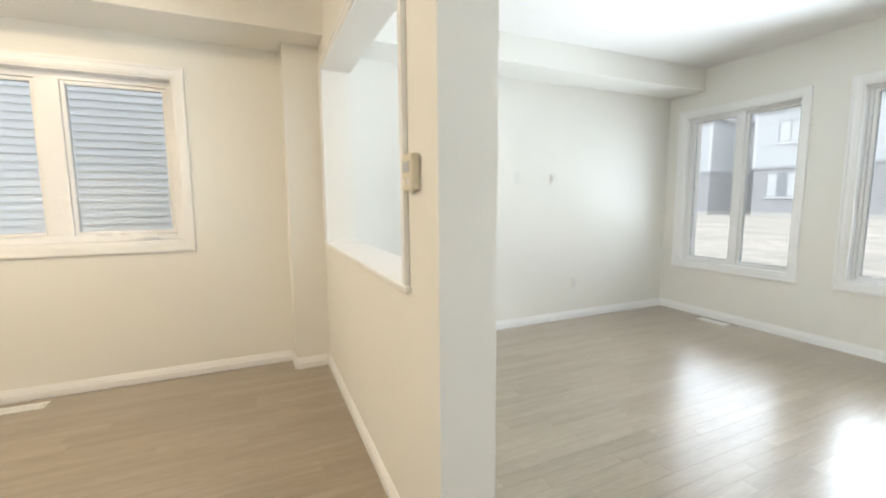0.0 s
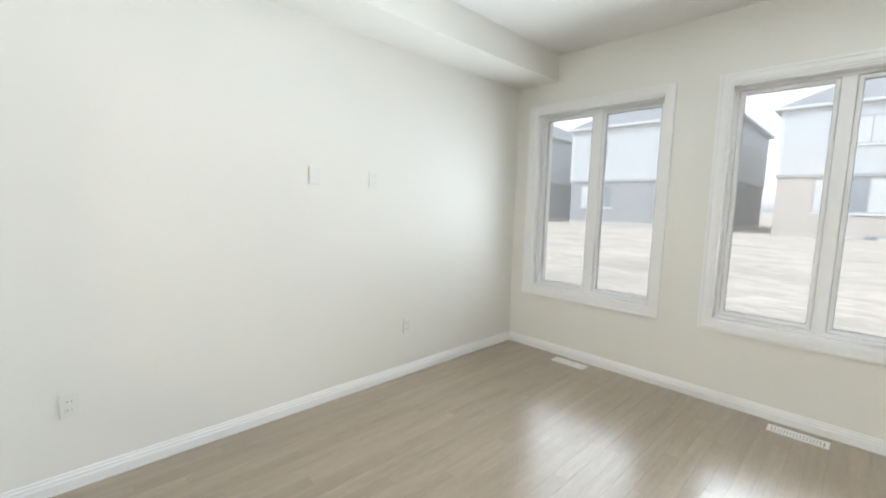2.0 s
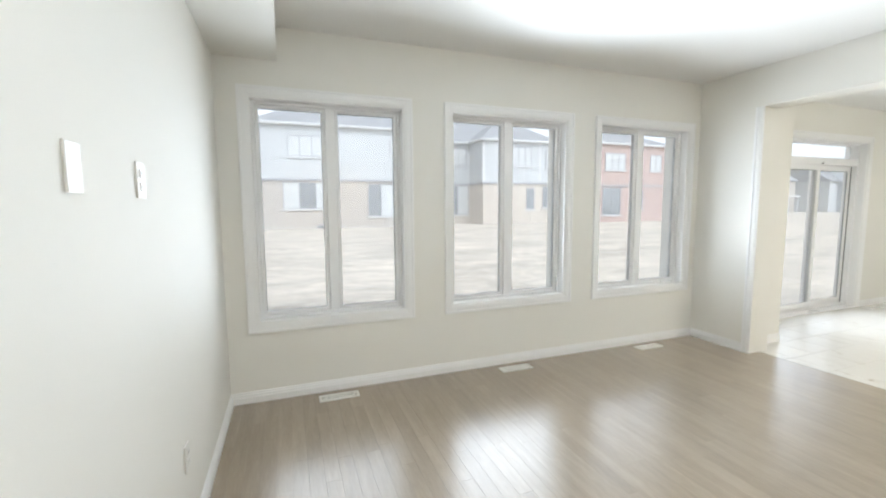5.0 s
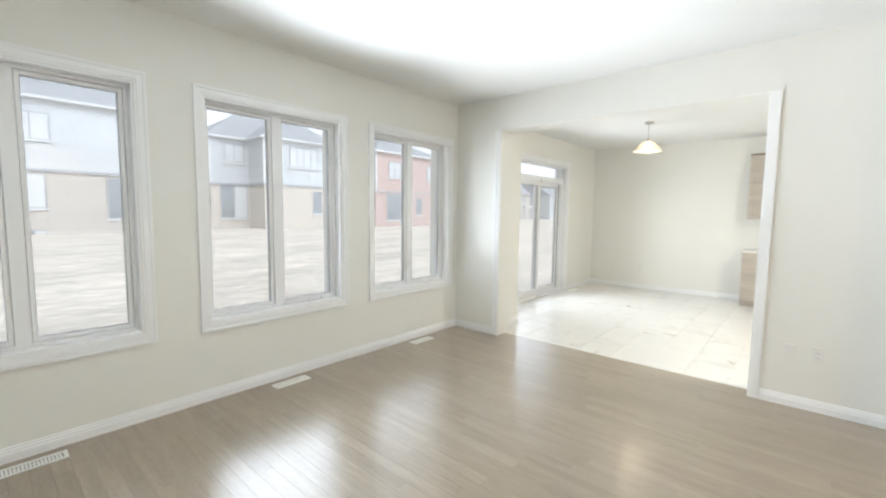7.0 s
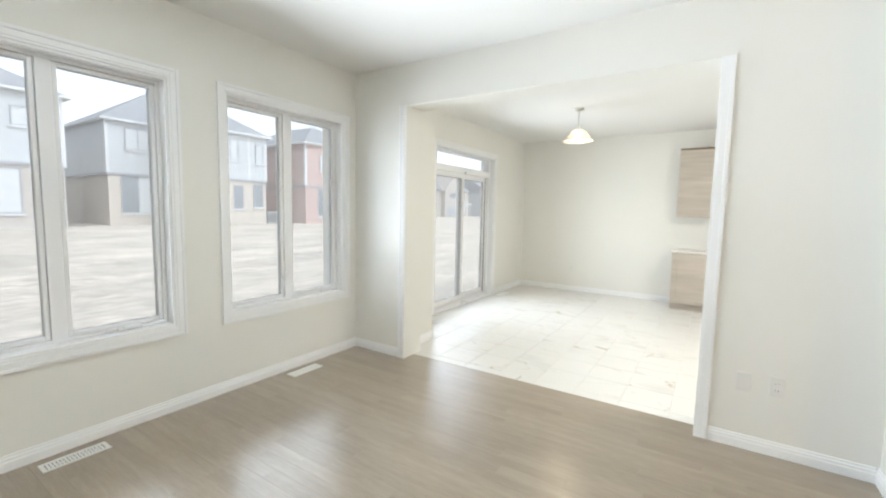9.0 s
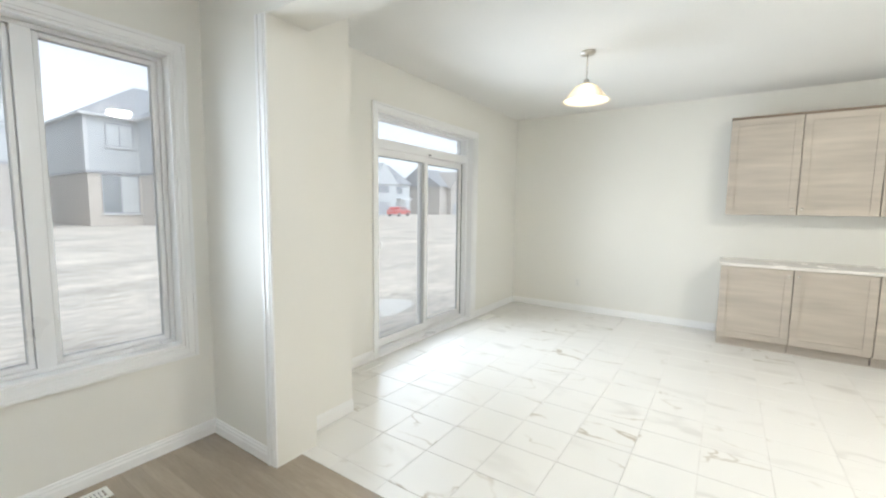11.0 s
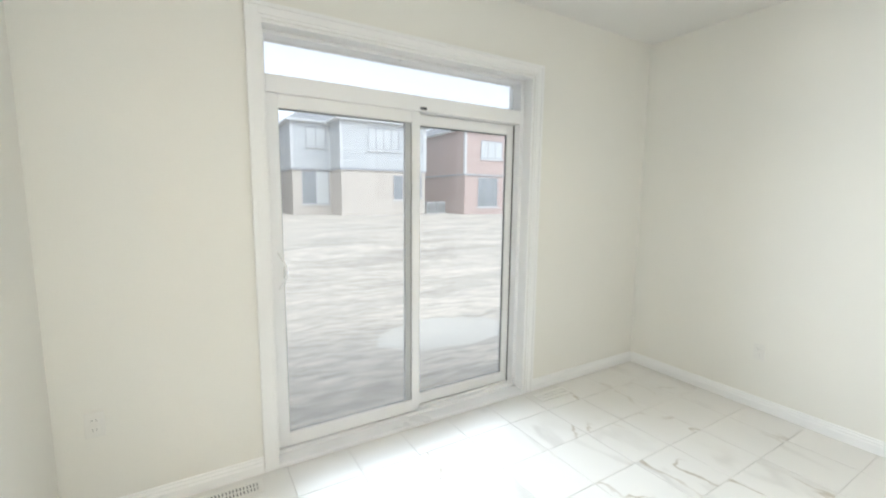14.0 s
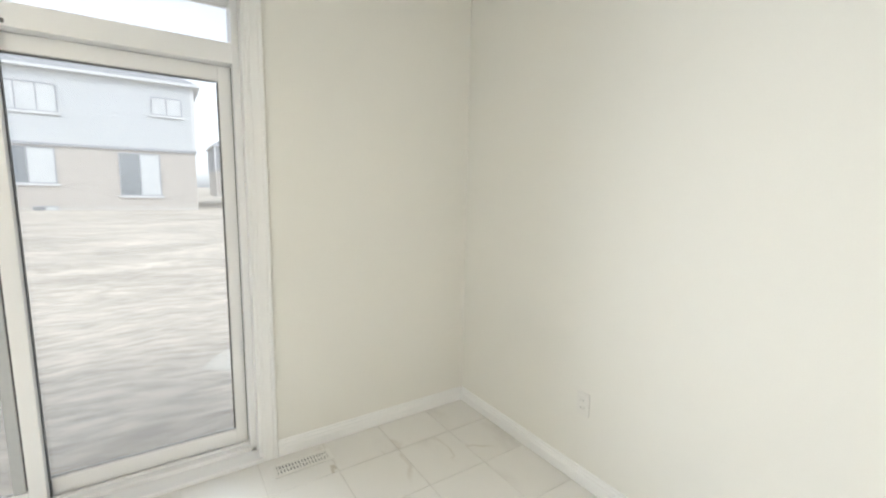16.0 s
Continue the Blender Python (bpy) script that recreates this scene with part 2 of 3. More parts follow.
def wall(name, x0, x1, y0, y1, z0, z1, holes, along, mat, label):
    """A wall with real openings. holes: (from, to, bottom, top) along the wall."""
    lo, hi = (x0, x1) if along == "x" else (y0, y1)
    us = sorted({lo, hi, *[h[0] for h in holes], *[h[1] for h in holes]})
    zs = sorted({z0, z1, *[h[2] for h in holes], *[h[3] for h in holes]})
    specs = []
    for u0, u1 in zip(us, us[1:]):
        run = None
        for w0, w1 in zip(zs, zs[1:]):
            uc, wc = (u0 + u1) / 2, (w0 + w1) / 2
            if any(h[0] < uc < h[1] and h[2] < wc < h[3] for h in holes):
                run = None
                continue
            if run is not None:
                specs[run][1] = w1
            else:
                run = len(specs)
                specs.append([(u0, u1), w1, w0])
    out = []
    for (u0, u1), w1, w0 in specs:
        out.append((u0, u1, y0, y1, w0, w1) if along == "x" else (x0, x1, u0, u1, w0, w1))
    bm = bmesh.new()
    for s in out:
        add_box(bm, *s)
    bmesh.ops.remove_doubles(bm, verts=bm.verts, dist=0.0001)
    seen = {}
    for f in bm.faces:
        seen.setdefault(tuple(round(c, 4) for c in f.calc_center_median()), []).append(f)
    inner = [f for fs in seen.values() if len(fs) > 1 for f in fs]
    bmesh.ops.delete(bm, geom=inner, context="FACES_ONLY")
    ob = new(name, mesh_from(name, bm, mat))
    return tagged(ob, label, "wall", kind="structure")

# ---- structure ----
W, H = 4.645, 2.74          # living room width, ceiling height
Y2 = 0.08                  # inner face of the breakfast area's outside wall
X2 = 9.245                 # breakfast area's end wall
SOUTH = -7.2
CHASE = (5.33, -0.50)      # free corner of the boxed chase
TH = 0.26                  # thickness of the wall with the wide opening
XH = -0.025                 # inner face of the hall's outside wall
PILLAR = 2.46              # free end of the half wall
WINDOWS = [(0.21, 1.35), (1.765, 2.93), (3.325, 4.485)]
SILL, HEAD = 0.60, 2.25
DOOR = (6.215, 7.965, 2.30)
OPEN_Y = (-3.04, -0.65, 2.37)

wall("wall_north", -0.30, W + TH, 0.0, 0.30, -0.1, H, [(a, b, SILL, HEAD) for a, b in WINDOWS], "x", PAINT, "warm off-white painted wall with three tall windows")
wall("wall_north_breakfast", W + TH, X2 + 0.2, Y2, 0.34, -0.1, H, [(DOOR[0], DOOR[1], 0.0, DOOR[2])], "x", PAINT, "cream painted wall with sliding patio door")
wall("wall_west", -0.30, 0.0, -3.9, 0.0, -0.1, H, [], "y", PAINT, "plain off-white painted living room wall")
wall("wall_west_hall", -0.38, XH, SOUTH, -3.9, -0.1, H, [(-6.55, -5.09, 1.04, 2.21)], "y", PAINT, "cream painted hall wall with a double window")
wall("wall_divider", 0.0, PILLAR, -4.10, -3.90, 0.0, H, [(0.36, 2.14, 1.00, 2.27)], "x", PAINT, "half wall with a wide pass-through opening")
wall("wall_divider_return", XH, 0.20, -4.36, -4.10, 0.0, 2.48, [], "y", PAINT, "small painted corner chase")
wall("wall_east", W, W + TH, SOUTH, 0.0, 0.0, H, [(OPEN_Y[0], OPEN_Y[1], 0.0, OPEN_Y[2])], "y", PAINT, "off-white painted wall with wide cased opening")
wall("wall_chase", W + TH, CHASE[0], CHASE[1], Y2, 0.0, H, [], "y", PAINT, "cream painted boxed chase beside the opening")
wall("wall_stub", 4.28, W, -4.10, -3.90, 0.0, H, [], "x", PAINT, "short painted return wall beside the hall")
wall("wall_end", X2, X2 + 0.2, SOUTH, Y2, -0.1, H, [], "y", PAINT, "plain cream painted breakfast area wall")
wall("wall_south", -0.38, X2 + 0.2, SOUTH - 0.2, SOUTH, -0.1, H, [], "x", PAINT, "plain cream painted back wall")
ceiling = tagged(boxes("ceiling", [(-0.38, X2 + 0.2, SOUTH - 0.2, 0.34, H, H + 0.2)], CEIL), "flat white painted ceiling", "ceiling", kind="structure")
bulkhead = tagged(boxes("bulkhead", [(0.0, 0.42, -3.9, 0.0, 2.505, H - 0.002), (XH, 0.45, SOUTH, -4.1, 2.48, H - 0.002)], PAINT), "boxed bulkhead along the ceiling edge", "bulkhead", kind="structure")
floor = tagged(boxes("floor", [(-0.02, W + 0.155, SOUTH, 0.0, -0.10, -0.016)], SUB), "grey-brown oak strip floor with satin finish", "floor", kind="structure")
tile_floor = tagged(boxes("floor_tiled", [(W + 0.155, X2, SOUTH, Y2, -0.10, -0.003)], GROUT), "white marble-look tile floor with grey veins", "floor", kind="structure")


def board_profile(d):
    """Section of a stepped baseboard, d = +1 or -1 along the wall's normal."""
    return [(0, 0), (0.016 * d, 0), (0.016 * d, 0.048), (0.012 * d, 0.056), (0.012 * d, 0.067), (0.007 * d, 0.073), (0.006 * d, 0.084), (0, 0.087)]


def baseboard(axis, at, d, a0, a1):
    ob = prism("baseboard", [(at + u, 0.001 + w) for u, w in board_profile(d)], axis, a0, a1, TRIM)
    tagged(ob, "white stepped wooden baseboard", "baseboard", kind="structure")


baseboard("x", 0.0, -1, 0.0, W)
baseboard("y", 0.0, 1, -3.9, -0.016)
baseboard("x", -3.9, 1, 0.016, PILLAR - 0.045)
baseboard("x", -4.1, -1, 0.20, PILLAR)
baseboard("x", -4.36, -1, XH, 0.20)
baseboard("y", 0.20, 1, -4.36, -4.116)
baseboard("y", XH, 1, SOUTH, -4.376)
baseboard("y", W, -1, OPEN_Y[1] + 0.075, -0.016)
baseboard("y", W, -1, -3.884, OPEN_Y[0] - 0.075)
baseboard("x", -3.9, 1, 4.28, W)
baseboard("y", CHASE[0], 1, CHASE[1], Y2)
baseboard("x", CHASE[1], -1, W + TH, CHASE[0])
baseboard("x", Y2, -1, CHASE[0] + 0.016, DOOR[0] - 0.075)
baseboard("x", Y2, -1, DOOR[1] + 0.075, X2)
baseboard("y", X2, -1, -2.555, Y2 - 0.016)


def casing(name, plane, at, d, u0, u1, z0, z1, parent=None, width=0.072, sides="lrtb"):
    """Picture-frame casing round an opening u0..u1, z0..z1 on the plane y = at ('y') or x = at ('x'), standing out towards d."""
    bm = bmesh.new()

    def put(ua, ub, za, zb, t):
        lo, hi = sorted((at, at + d * t))
        if plane == "y":
            add_box(bm, ua, ub, lo, hi, za, zb, bevel=0.002)
        else:
            add_box(bm, lo, hi, ua, ub, za, zb, bevel=0.002)

    for s0, s1, t in ((0.0, 0.22, 0.011), (0.22, 0.72, 0.015), (0.72, 1.0, 0.020)):
        a, b = width * s0, width * s1
        zl = z0 - (b if "b" in sides else 0)
        zh = z1 + (b if "t" in sides else 0)
        if "l" in sides:
            put(u0 - b, u0 - a, zl, zh, t)
        if "r" in sides:
            put(u1 + a, u1 + b, zl, zh, t)
        if "t" in sides:
            put(u0 - a, u1 + a, z1 + a, z1 + b, t)
        if "b" in sides:
            put(u0 - a, u1 + a, z0 - b, z0 - a, t)
    ob = new(name, mesh_from(name, bm, TRIM))
    if parent:
        ob.parent = parent
    return ob


# the wide opening: moulded casing at both jambs
tagged(casing("trim", "x", W, -1, OPEN_Y[0], OPEN_Y[1], 0.0, OPEN_Y[2], sides="lr"), "white moulded door casing", "trim", kind="structure")

# pass-through in the half wall
tagged(boxes("trim", [(0.31, 2.215, -4.125, -3.875, 1.001, 1.026)], TRIM, 0.006), "white painted ledge of the pass-through", "ledge", kind="structure")
tagged(casing("trim", "y", -4.1, -1, 0.36, 2.14, 1.026, 2.27, width=0.06, sides="lrt"), "white casing round the pass-through", "trim", kind="structure")


def frame_boxes(u0, u1, z0, z1, w, y0, y1):
    return [(u0, u0 + w, y0, y1, z0, z1), (u1 - w, u1, y0, y1, z0, z1), (u0 + w, u1 - w, y0, y1, z0, z0 + w), (u0 + w, u1 - w, y0, y1, z1 - w, z1)]


def pane(parent, x0, x1, y, z0, z1):
    ob = boxes("pane", [(x0, x1, y, y + 0.005, z0, z1)], GLASS, parent=parent)
    ob.data.materials.append(VEILED)
    for f in ob.data.polygons:
        f.material_index = 1 if f.normal.y > 0.9 else 0
    ob.visible_shadow = False
    return ob


def crank(parent, x, y, z):
    """Folding crank handle of a casement."""
    bm = bmesh.new()
    add_box(bm, x - 0.045, x + 0.045, y - 0.022, y, z - 0.011, z + 0.011, 0.005)
    add_box(bm, x - 0.02, x + 0.085, y - 0.034, y - 0.020, z + 0.004, z + 0.018, 0.005)
    add_box(bm, x + 0.072, x + 0.088, y - 0.05, y - 0.022, z + 0.002, z + 0.024, 0.006)
    ob = new("handle", mesh_from("handle", bm, VINYL))
    ob.parent = parent
    tagged(ob, "white folding crank handle")


def casement(name, x0, x1, z0, z1, fw=0.022, m=0.036, label="tall white vinyl window with two panes", crank_at=(0.22,)):
    """Two tall panes side by side in a deep drywall reveal, built at the origin plane y = 0 facing -y."""
    root = tagged(new(name), label, "window", kind="structure")
    fy = 0.085
    boxes("reveal", [(x0 - 0.0, x0 + 0.012, 0.002, fy, z0, z1), (x1 - 0.012, x1, 0.002, fy, z0, z1), (x0 + 0.012, x1 - 0.012, 0.002, fy, z1 - 0.012, z1), (x0 + 0.012, x1 - 0.012, 0.002, fy, z0, z0 + 0.012)], TRIM, parent=root)
    a0, a1, b0, b1 = x0 + 0.012, x1 - 0.012, z0 + 0.012, z1 - 0.012
    mid = (x0 + x1) / 2
    boxes("frame", frame_boxes(a0, a1, b0, b1, fw, fy, fy + 0.09) + [(mid - m, mid + m, fy, fy + 0.09, b0 + fw, b1 - fw)], VINYL, 0.003, root)
    for s0, s1 in ((a0 + fw, mid - m), (mid + m, a1 - fw)):
        boxes("sash", frame_boxes(s0 + 0.002, s1 - 0.002, b0 + fw + 0.002, b1 - fw - 0.002, 0.024, fy + 0.014, fy + 0.07), VINYL, 0.004, root)
        boxes("seal", frame_boxes(s0 + 0.026, s1 - 0.026, b0 + fw + 0.026, b1 - fw - 0.026, 0.003, fy + 0.030, fy + 0.052), GASKET, parent=root)
        pane(root, s0 + 0.026, s1 - 0.026, fy + 0.040, b0 + fw + 0.026, b1 - fw - 0.026)
    for c in crank_at:
        crank(root, x0 + c, fy, z0 + 0.028)
    casing("casing", "y", 0.0, -1, x0, x1, z0, z1, root, 0.07)
    return root


for i, (a, b) in enumerate(WINDOWS):
    casement(f"window_{i + 1}", a, b, SILL, HEAD, crank_at=((0.24,), (0.9,), (0.98,))[i])
    window_light((a + b) / 2, 0.082, (SILL + HEAD) / 2, b - a - 0.12, HEAD - SILL - 0.12, 0, WINDOW_POWER * (0.27, 0.64, 0.36)[i], 112)
    window_light((a + b) / 2, -0.035, SILL + 0.32, b - a - 0.12, 0.42, 0, WINDOW_POWER * (0.12, 0.72, 0.14)[i], 90, 36)

hall_window = casement("window_4", 0.0, 1.46, 1.04, 2.21, 0.045, 0.065, label="white double window over the neighbouring siding", crank_at=(1.2,))
hall_window.matrix_world = pose(XH, -6.55, 0, 0, 0, 90)


def patio_door():
    """Sliding glass door with a transom light above, in a deep frame."""
    x0, x1, top = DOOR
    y = Y2
    root = tagged(new("door_1"), "white sliding glass patio door with transom window", "patio door", kind="structure")
    casing("casing", "y", y, -1, x0, x1, 0.0, top, root, 0.072, "lrt")
    boxes("reveal", [(x0, x0 + 0.004, y + 0.002, y + 0.10, 0.012, top), (x1 - 0.014, x1, y + 0.002, y + 0.10, 0.012, top), (x0 + 0.004, x1 - 0.014, y + 0.002, y + 0.10, top - 0.014, top)], TRIM, parent=root)
    f0, f1 = y + 0.085, y + 0.22
    a0, a1 = x0 - 0.008, x1 - 0.014
    boxes("frame", [(a0, a0 + 0.03, f0, f1, 0.012, top - 0.014), (a1 - 0.03, a1, f0, f1, 0.012, top - 0.014), (a0 + 0.03, a1 - 0.03, f0, f1, 1.985, 2.075), (a0 + 0.03, a1 - 0.03, f0, f1, top - 0.034, top - 0.014)], VINYL, 0.003, root)
    boxes("sill", [(x0, x1, y - 0.02, y + 0.085, 0.001, 0.022), (a0, a1, y + 0.085, f1 + 0.04, 0.001, 0.040), (a0, a1, f0 + 0.045, f0 + 0.055, 0.040, 0.052), (a0, a1, f0 + 0.10, f0 + 0.11, 0.040, 0.052)], VINYL, 0.002, root)
    pane(root, a0 + 0.03, a1 - 0.03, f0 + 0.09, 2.075, top - 0.034)
    mid = (x0 + x1) / 2
    for lo, hi, yy in ((a0 + 0.03, mid + 0.035, f0 + 0.012), (mid - 0.035, a1 - 0.03, f0 + 0.072)):
        panel = boxes("panel", [(lo, lo + 0.058, yy, yy + 0.036, 0.046, 1.984), (hi - 0.056, hi, yy, yy + 0.036, 0.046, 1.984), (lo + 0.058, hi - 0.056, yy, yy + 0.036, 0.046, 0.125), (lo + 0.058, hi - 0.056, yy, yy + 0.036, 1.915, 1.984)], VINYL, 0.003, root)
        boxes("seal", frame_boxes(lo + 0.058, hi - 0.056, 0.125, 1.915, 0.004, yy + 0.010, yy + 0.026), GASKET, parent=root)
        boxes("gasket", [(lo + 0.066, hi - 0.066, yy + 0.008, yy + 0.012, 1.905, 1.911), (hi - 0.064, hi - 0.057, yy + 0.008, yy + 0.012, 0.13, 1.905)], SEAL, parent=root)
        pane(root, lo + 0.058, hi - 0.056, yy + 0.016, 0.125, 1.915)
    # side face of the white stile, its shade put in as grey
    boxes("interlock", [(mid - 0.066, mid - 0.028, f0 + 0.016, f0 + 0.044, 0.127, 1.913)], GASKET, 0.002, root)
    boxes("weatherstrip", [(a1 - 0.0325, a1 - 0.029, f0 + 0.060, f0 + 0.071, 0.05, 1.98), (mid + 0.036, mid + 0.040, f0 + 0.050, f0 + 0.070, 0.05, 1.98)], SEAL, parent=root)
    boxes("latch", [(mid + 0.03, mid + 0.075, f0 - 0.002, f0 + 0.012, 1.995, 2.012)], SEAL, 0.002, root)
    # D-shaped pull
    c = bpy.data.curves.new("handle", "CURVE")
    c.dimensions, c.bevel_depth, c.bevel_resolution = "3D", 0.006, 3
    s = c.splines.new("BEZIER")
    s.bezier_points.add(2)
    hx, hy = a0 + 0.03 + 0.034, f0 + 0.012
    for p, co in zip(s.bezier_points, ((hx, hy, 0.96), (hx + 0.03, hy - 0.05, 1.06), (hx, hy, 1.16))):
        p.co, p.handle_left_type, p.handle_right_type = co, "AUTO", "AUTO"
    c.materials.append(VINYL)
    h = new("handle", c)
    h.parent = root
    window_light((x0 + x1) / 2, y + 0.07, 1.12, x1 - x0 - 0.2, 1.8, 0, DOOR_POWER, 130)


patio_door()


# ---- small fittings ----
def wall_plate(name, label, category, m, kind_of="outlet"):
    """Cover plate built facing -y at the origin, then set on its wall."""
    root = tagged(new(name), label, category)
    boxes("plate", [(-0.036, 0.036, -0.007, 0.0, -0.058, 0.058)], PLASTIC, 0.003, root)
    if kind_of == "outlet":
        for z in (-0.021, 0.021):
            boxes("socket", [(-0.017, 0.017, -0.0105, -0.0065, z - 0.014, z + 0.014)], PLASTIC, 0.003, root)
            # raised dark marks: the shade inside the slots as colour
            boxes("slot", [(-0.008, -0.0062, -0.0109, -0.0100, z - 0.003, z + 0.005), (0.0062, 0.008, -0.0109, -0.0100, z - 0.003, z + 0.005)], DARK, parent=root)
    root.matrix_world = m
    return root


WALLX0 = lambda y, z: pose(0.0, y, z, 0, 0, 90)
wall_plate("blank_plate", "white blank double cover plate on the wall", "wall plate", WALLX0(-2.167, 1.545), "blank").scale = (1.05, 1, 0.98)
wall_plate("power_outlet", "white duplex outlet mounted high on the wall", "outlet", WALLX0(-1.714, 1.545))
wall_plate("power_outlet", "white duplex outlet above the baseboard", "outlet", WALLX0(-1.38, 0.41))
wall_plate("power_outlet", "white duplex outlet above the baseboard", "outlet", WALLX0(-3.40, 0.41))
wall_plate("blank_plate", "white blank cover plate above the baseboard", "wall plate", pose(W, -3.28, 0.42, 0, 0, -90), "blank")
wall_plate("power_outlet", "white duplex outlet above the baseboard", "outlet", pose(W, -3.44, 0.425, 0, 0, -90))
wall_plate("power_outlet", "white duplex outlet on cream wall", "outlet", pose(X2, -0.906, 0.41, 0, 0, -90))
wall_plate("power_outlet", "white duplex outlet beside the patio door", "outlet", pose(5.47, Y2, 0.46, 0, 0, 0))


def thermostat(m):
    root = tagged(new("thermostat"), "beige thermostat box beside the pass-through", "thermostat")
    boxes("body", [(-0.05, 0.05, -0.032, 0.0, -0.06, 0.06)], DEVICE, 0.008, root)
    boxes("screen", [(-0.03, 0.03, -0.0345, -0.0315, 0.0, 0.035)], GASKET, 0.001, root)
    boxes("button", [(-0.03, -0.008, -0.035, -0.0315, -0.04, -0.022), (0.008, 0.03, -0.035, -0.0315, -0.04, -0.022)], PLASTIC, 0.001, root)
    root.matrix_world = m


thermostat(pose(2.27, -4.1, 1.42))


def floor_vent(m, length=0.30, width=0.105):
    """White steel register: a bevelled rim over rows of louvre slots."""
    root = tagged(new("floor_vent"), "white slotted metal floor register", "vent", "floor registers")
    boxes("rim", frame_boxes_flat(length, width), PLASTIC, 0.0015, root)
    n = 16
    span = length - 0.05
    specs = []
    for row in (-1, 1):
        for i in range(n):
            u = -span / 2 + span * (i + 0.5) / n
            yy = row * (width / 4 - 0.006)
            specs.append((u - 0.0062, u + 0.0045, yy - 0.016, yy + 0.016, 0.001, 0.0042))
    specs.append((-span / 2, span / 2, -0.004, 0.004, 0.001, 0.0045))
    boxes("louvre", specs, PLASTIC, parent=root)
    # thin dark sheet puts in the shade of the hollow below
    boxes("duct", [(-span / 2, span / 2, -width / 2 + 0.02, width / 2 - 0.02, 0.0004, 0.0012)], DARK, parent=root)
    root.matrix_world = m
    return root


def frame_boxes_flat(length, width):
    a, b, k = length / 2, width / 2, 0.02
    return [(-a, -a + k, -b, b, 0.0004, 0.006), (a - k, a, -b, b, 0.0004, 0.006), (-a + k, a - k, -b, -b + k, 0.0004, 0.006), (-a + k, a - k, b - k, b, 0.0004, 0.006)]


vent = floor_vent(pose(0.765, -0.135, 0.0))
for vx, vy, turn in ((2.325, -0.135, 0), (3.90, -0.135, 0), (5.97, -0.03, 0), (8.135, -0.05, 0), (0.12, -6.07, 90)):
    copy_thing(vent, pose(vx, vy, 0.0, 0, 0, turn))


def pendant():
    root = tagged(new("pendant_lamp"), "lit pendant lamp with flared frosted glass shade", "pendant lamp")
    lathe("canopy", [(0.0, 0.0), (0.062, -0.001), (0.062, -0.012), (0.05, -0.026), (0.012, -0.032), (0.0, -0.032)], METAL, parent=root)
    lathe("rod", [(0.006, -0.03), (0.006, -0.25)], METAL, 12, root)
    lathe("socket", [(0.006, -0.225), (0.022, -0.228), (0.026, -0.25), (0.026, -0.285), (0.018, -0.29), (0.0, -0.29)], METAL, 24, root)
    lathe("shade", [(0.028, -0.262), (0.06, -0.268), (0.095, -0.29), (0.125, -0.325), (0.155, -0.365), (0.178, -0.39), (0.198, -0.402), (0.197, -0.407), (0.175, -0.396), (0.150, -0.370), (0.120, -0.330), (0.090, -0.296), (0.056, -0.274), (0.028, -0.268)], FROST, 56, root)
    lathe("bulb", [(0.0, -0.285), (0.016, -0.287), (0.020, -0.305), (0.032, -0.335), (0.034, -0.352), (0.026, -0.372), (0.012, -0.382), (0.0, -0.384)], BULB, 24, root)
    root.matrix_world = pose(7.03, -1.54, H)


pendant()


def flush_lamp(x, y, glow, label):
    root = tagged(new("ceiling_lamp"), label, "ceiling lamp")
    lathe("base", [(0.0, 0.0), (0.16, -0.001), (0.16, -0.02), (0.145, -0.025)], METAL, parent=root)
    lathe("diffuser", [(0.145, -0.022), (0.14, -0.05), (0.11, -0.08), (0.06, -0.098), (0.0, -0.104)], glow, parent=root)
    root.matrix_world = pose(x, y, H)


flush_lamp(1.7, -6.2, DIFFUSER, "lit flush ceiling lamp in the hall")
# added fill lamp, out of view, to brighten the breakfast area
flush_lamp(5.75, -4.3, DIFFUSER_FILL, "unseen flush fill lamp added on the kitchen ceiling")


def cabinet_front(parent, x, y0, y1, z0, z1):
    """Shaker door or drawer front facing -x: a rail frame round a recessed panel."""
    k = 0.065
    door = boxes("door", [(x, x + 0.019, y0, y0 + k, z0, z1), (x, x + 0.019, y1 - k, y1, z0, z1), (x, x + 0.019, y0 + k, y1 - k, z0, z0 + k), (x, x + 0.019, y0 + k, y1 - k, z1 - k, z1), (x + 0.008, x + 0.016, y0 + k, y1 - k, z0 + k, z1 - k)], CAB, 0.0012, parent)
    return door


def knob(door, x, y, z):
    """Small round knob on a cabinet door facing -x."""
    ob = lathe("knob", [(0.0, 0.0), (0.006, 0.0), (0.006, 0.012), (0.013, 0.017), (0.015, 0.023), (0.012, 0.028), (0.0, 0.030)], METAL, 16, door)
    ob.matrix_world = pose(x, y, z, 0, -90, 0)


def base_cabinet(y0, y1, first):
    root = tagged(new("base_cabinet"), "greige woodgrain base cabinet with pale countertop", "cabinet", "kitchen cabinets")
    x = 8.635
    boxes("body", [(x + 0.02, X2 - 0.001, y0, y1, 0.10, 0.862)], CAB, 0.001, root)
    boxes("toe_kick", [(x + 0.075, X2 - 0.001, y0 + 0.004, y1 - 0.004, 0.0, 0.10)], CAB, 0, root)
    door = cabinet_front(root, x, y0 + 0.003, y1 - 0.003, 0.105, 0.858)
    knob(door, x, y0 + 0.036 if first else y1 - 0.036, 0.80)
    return root


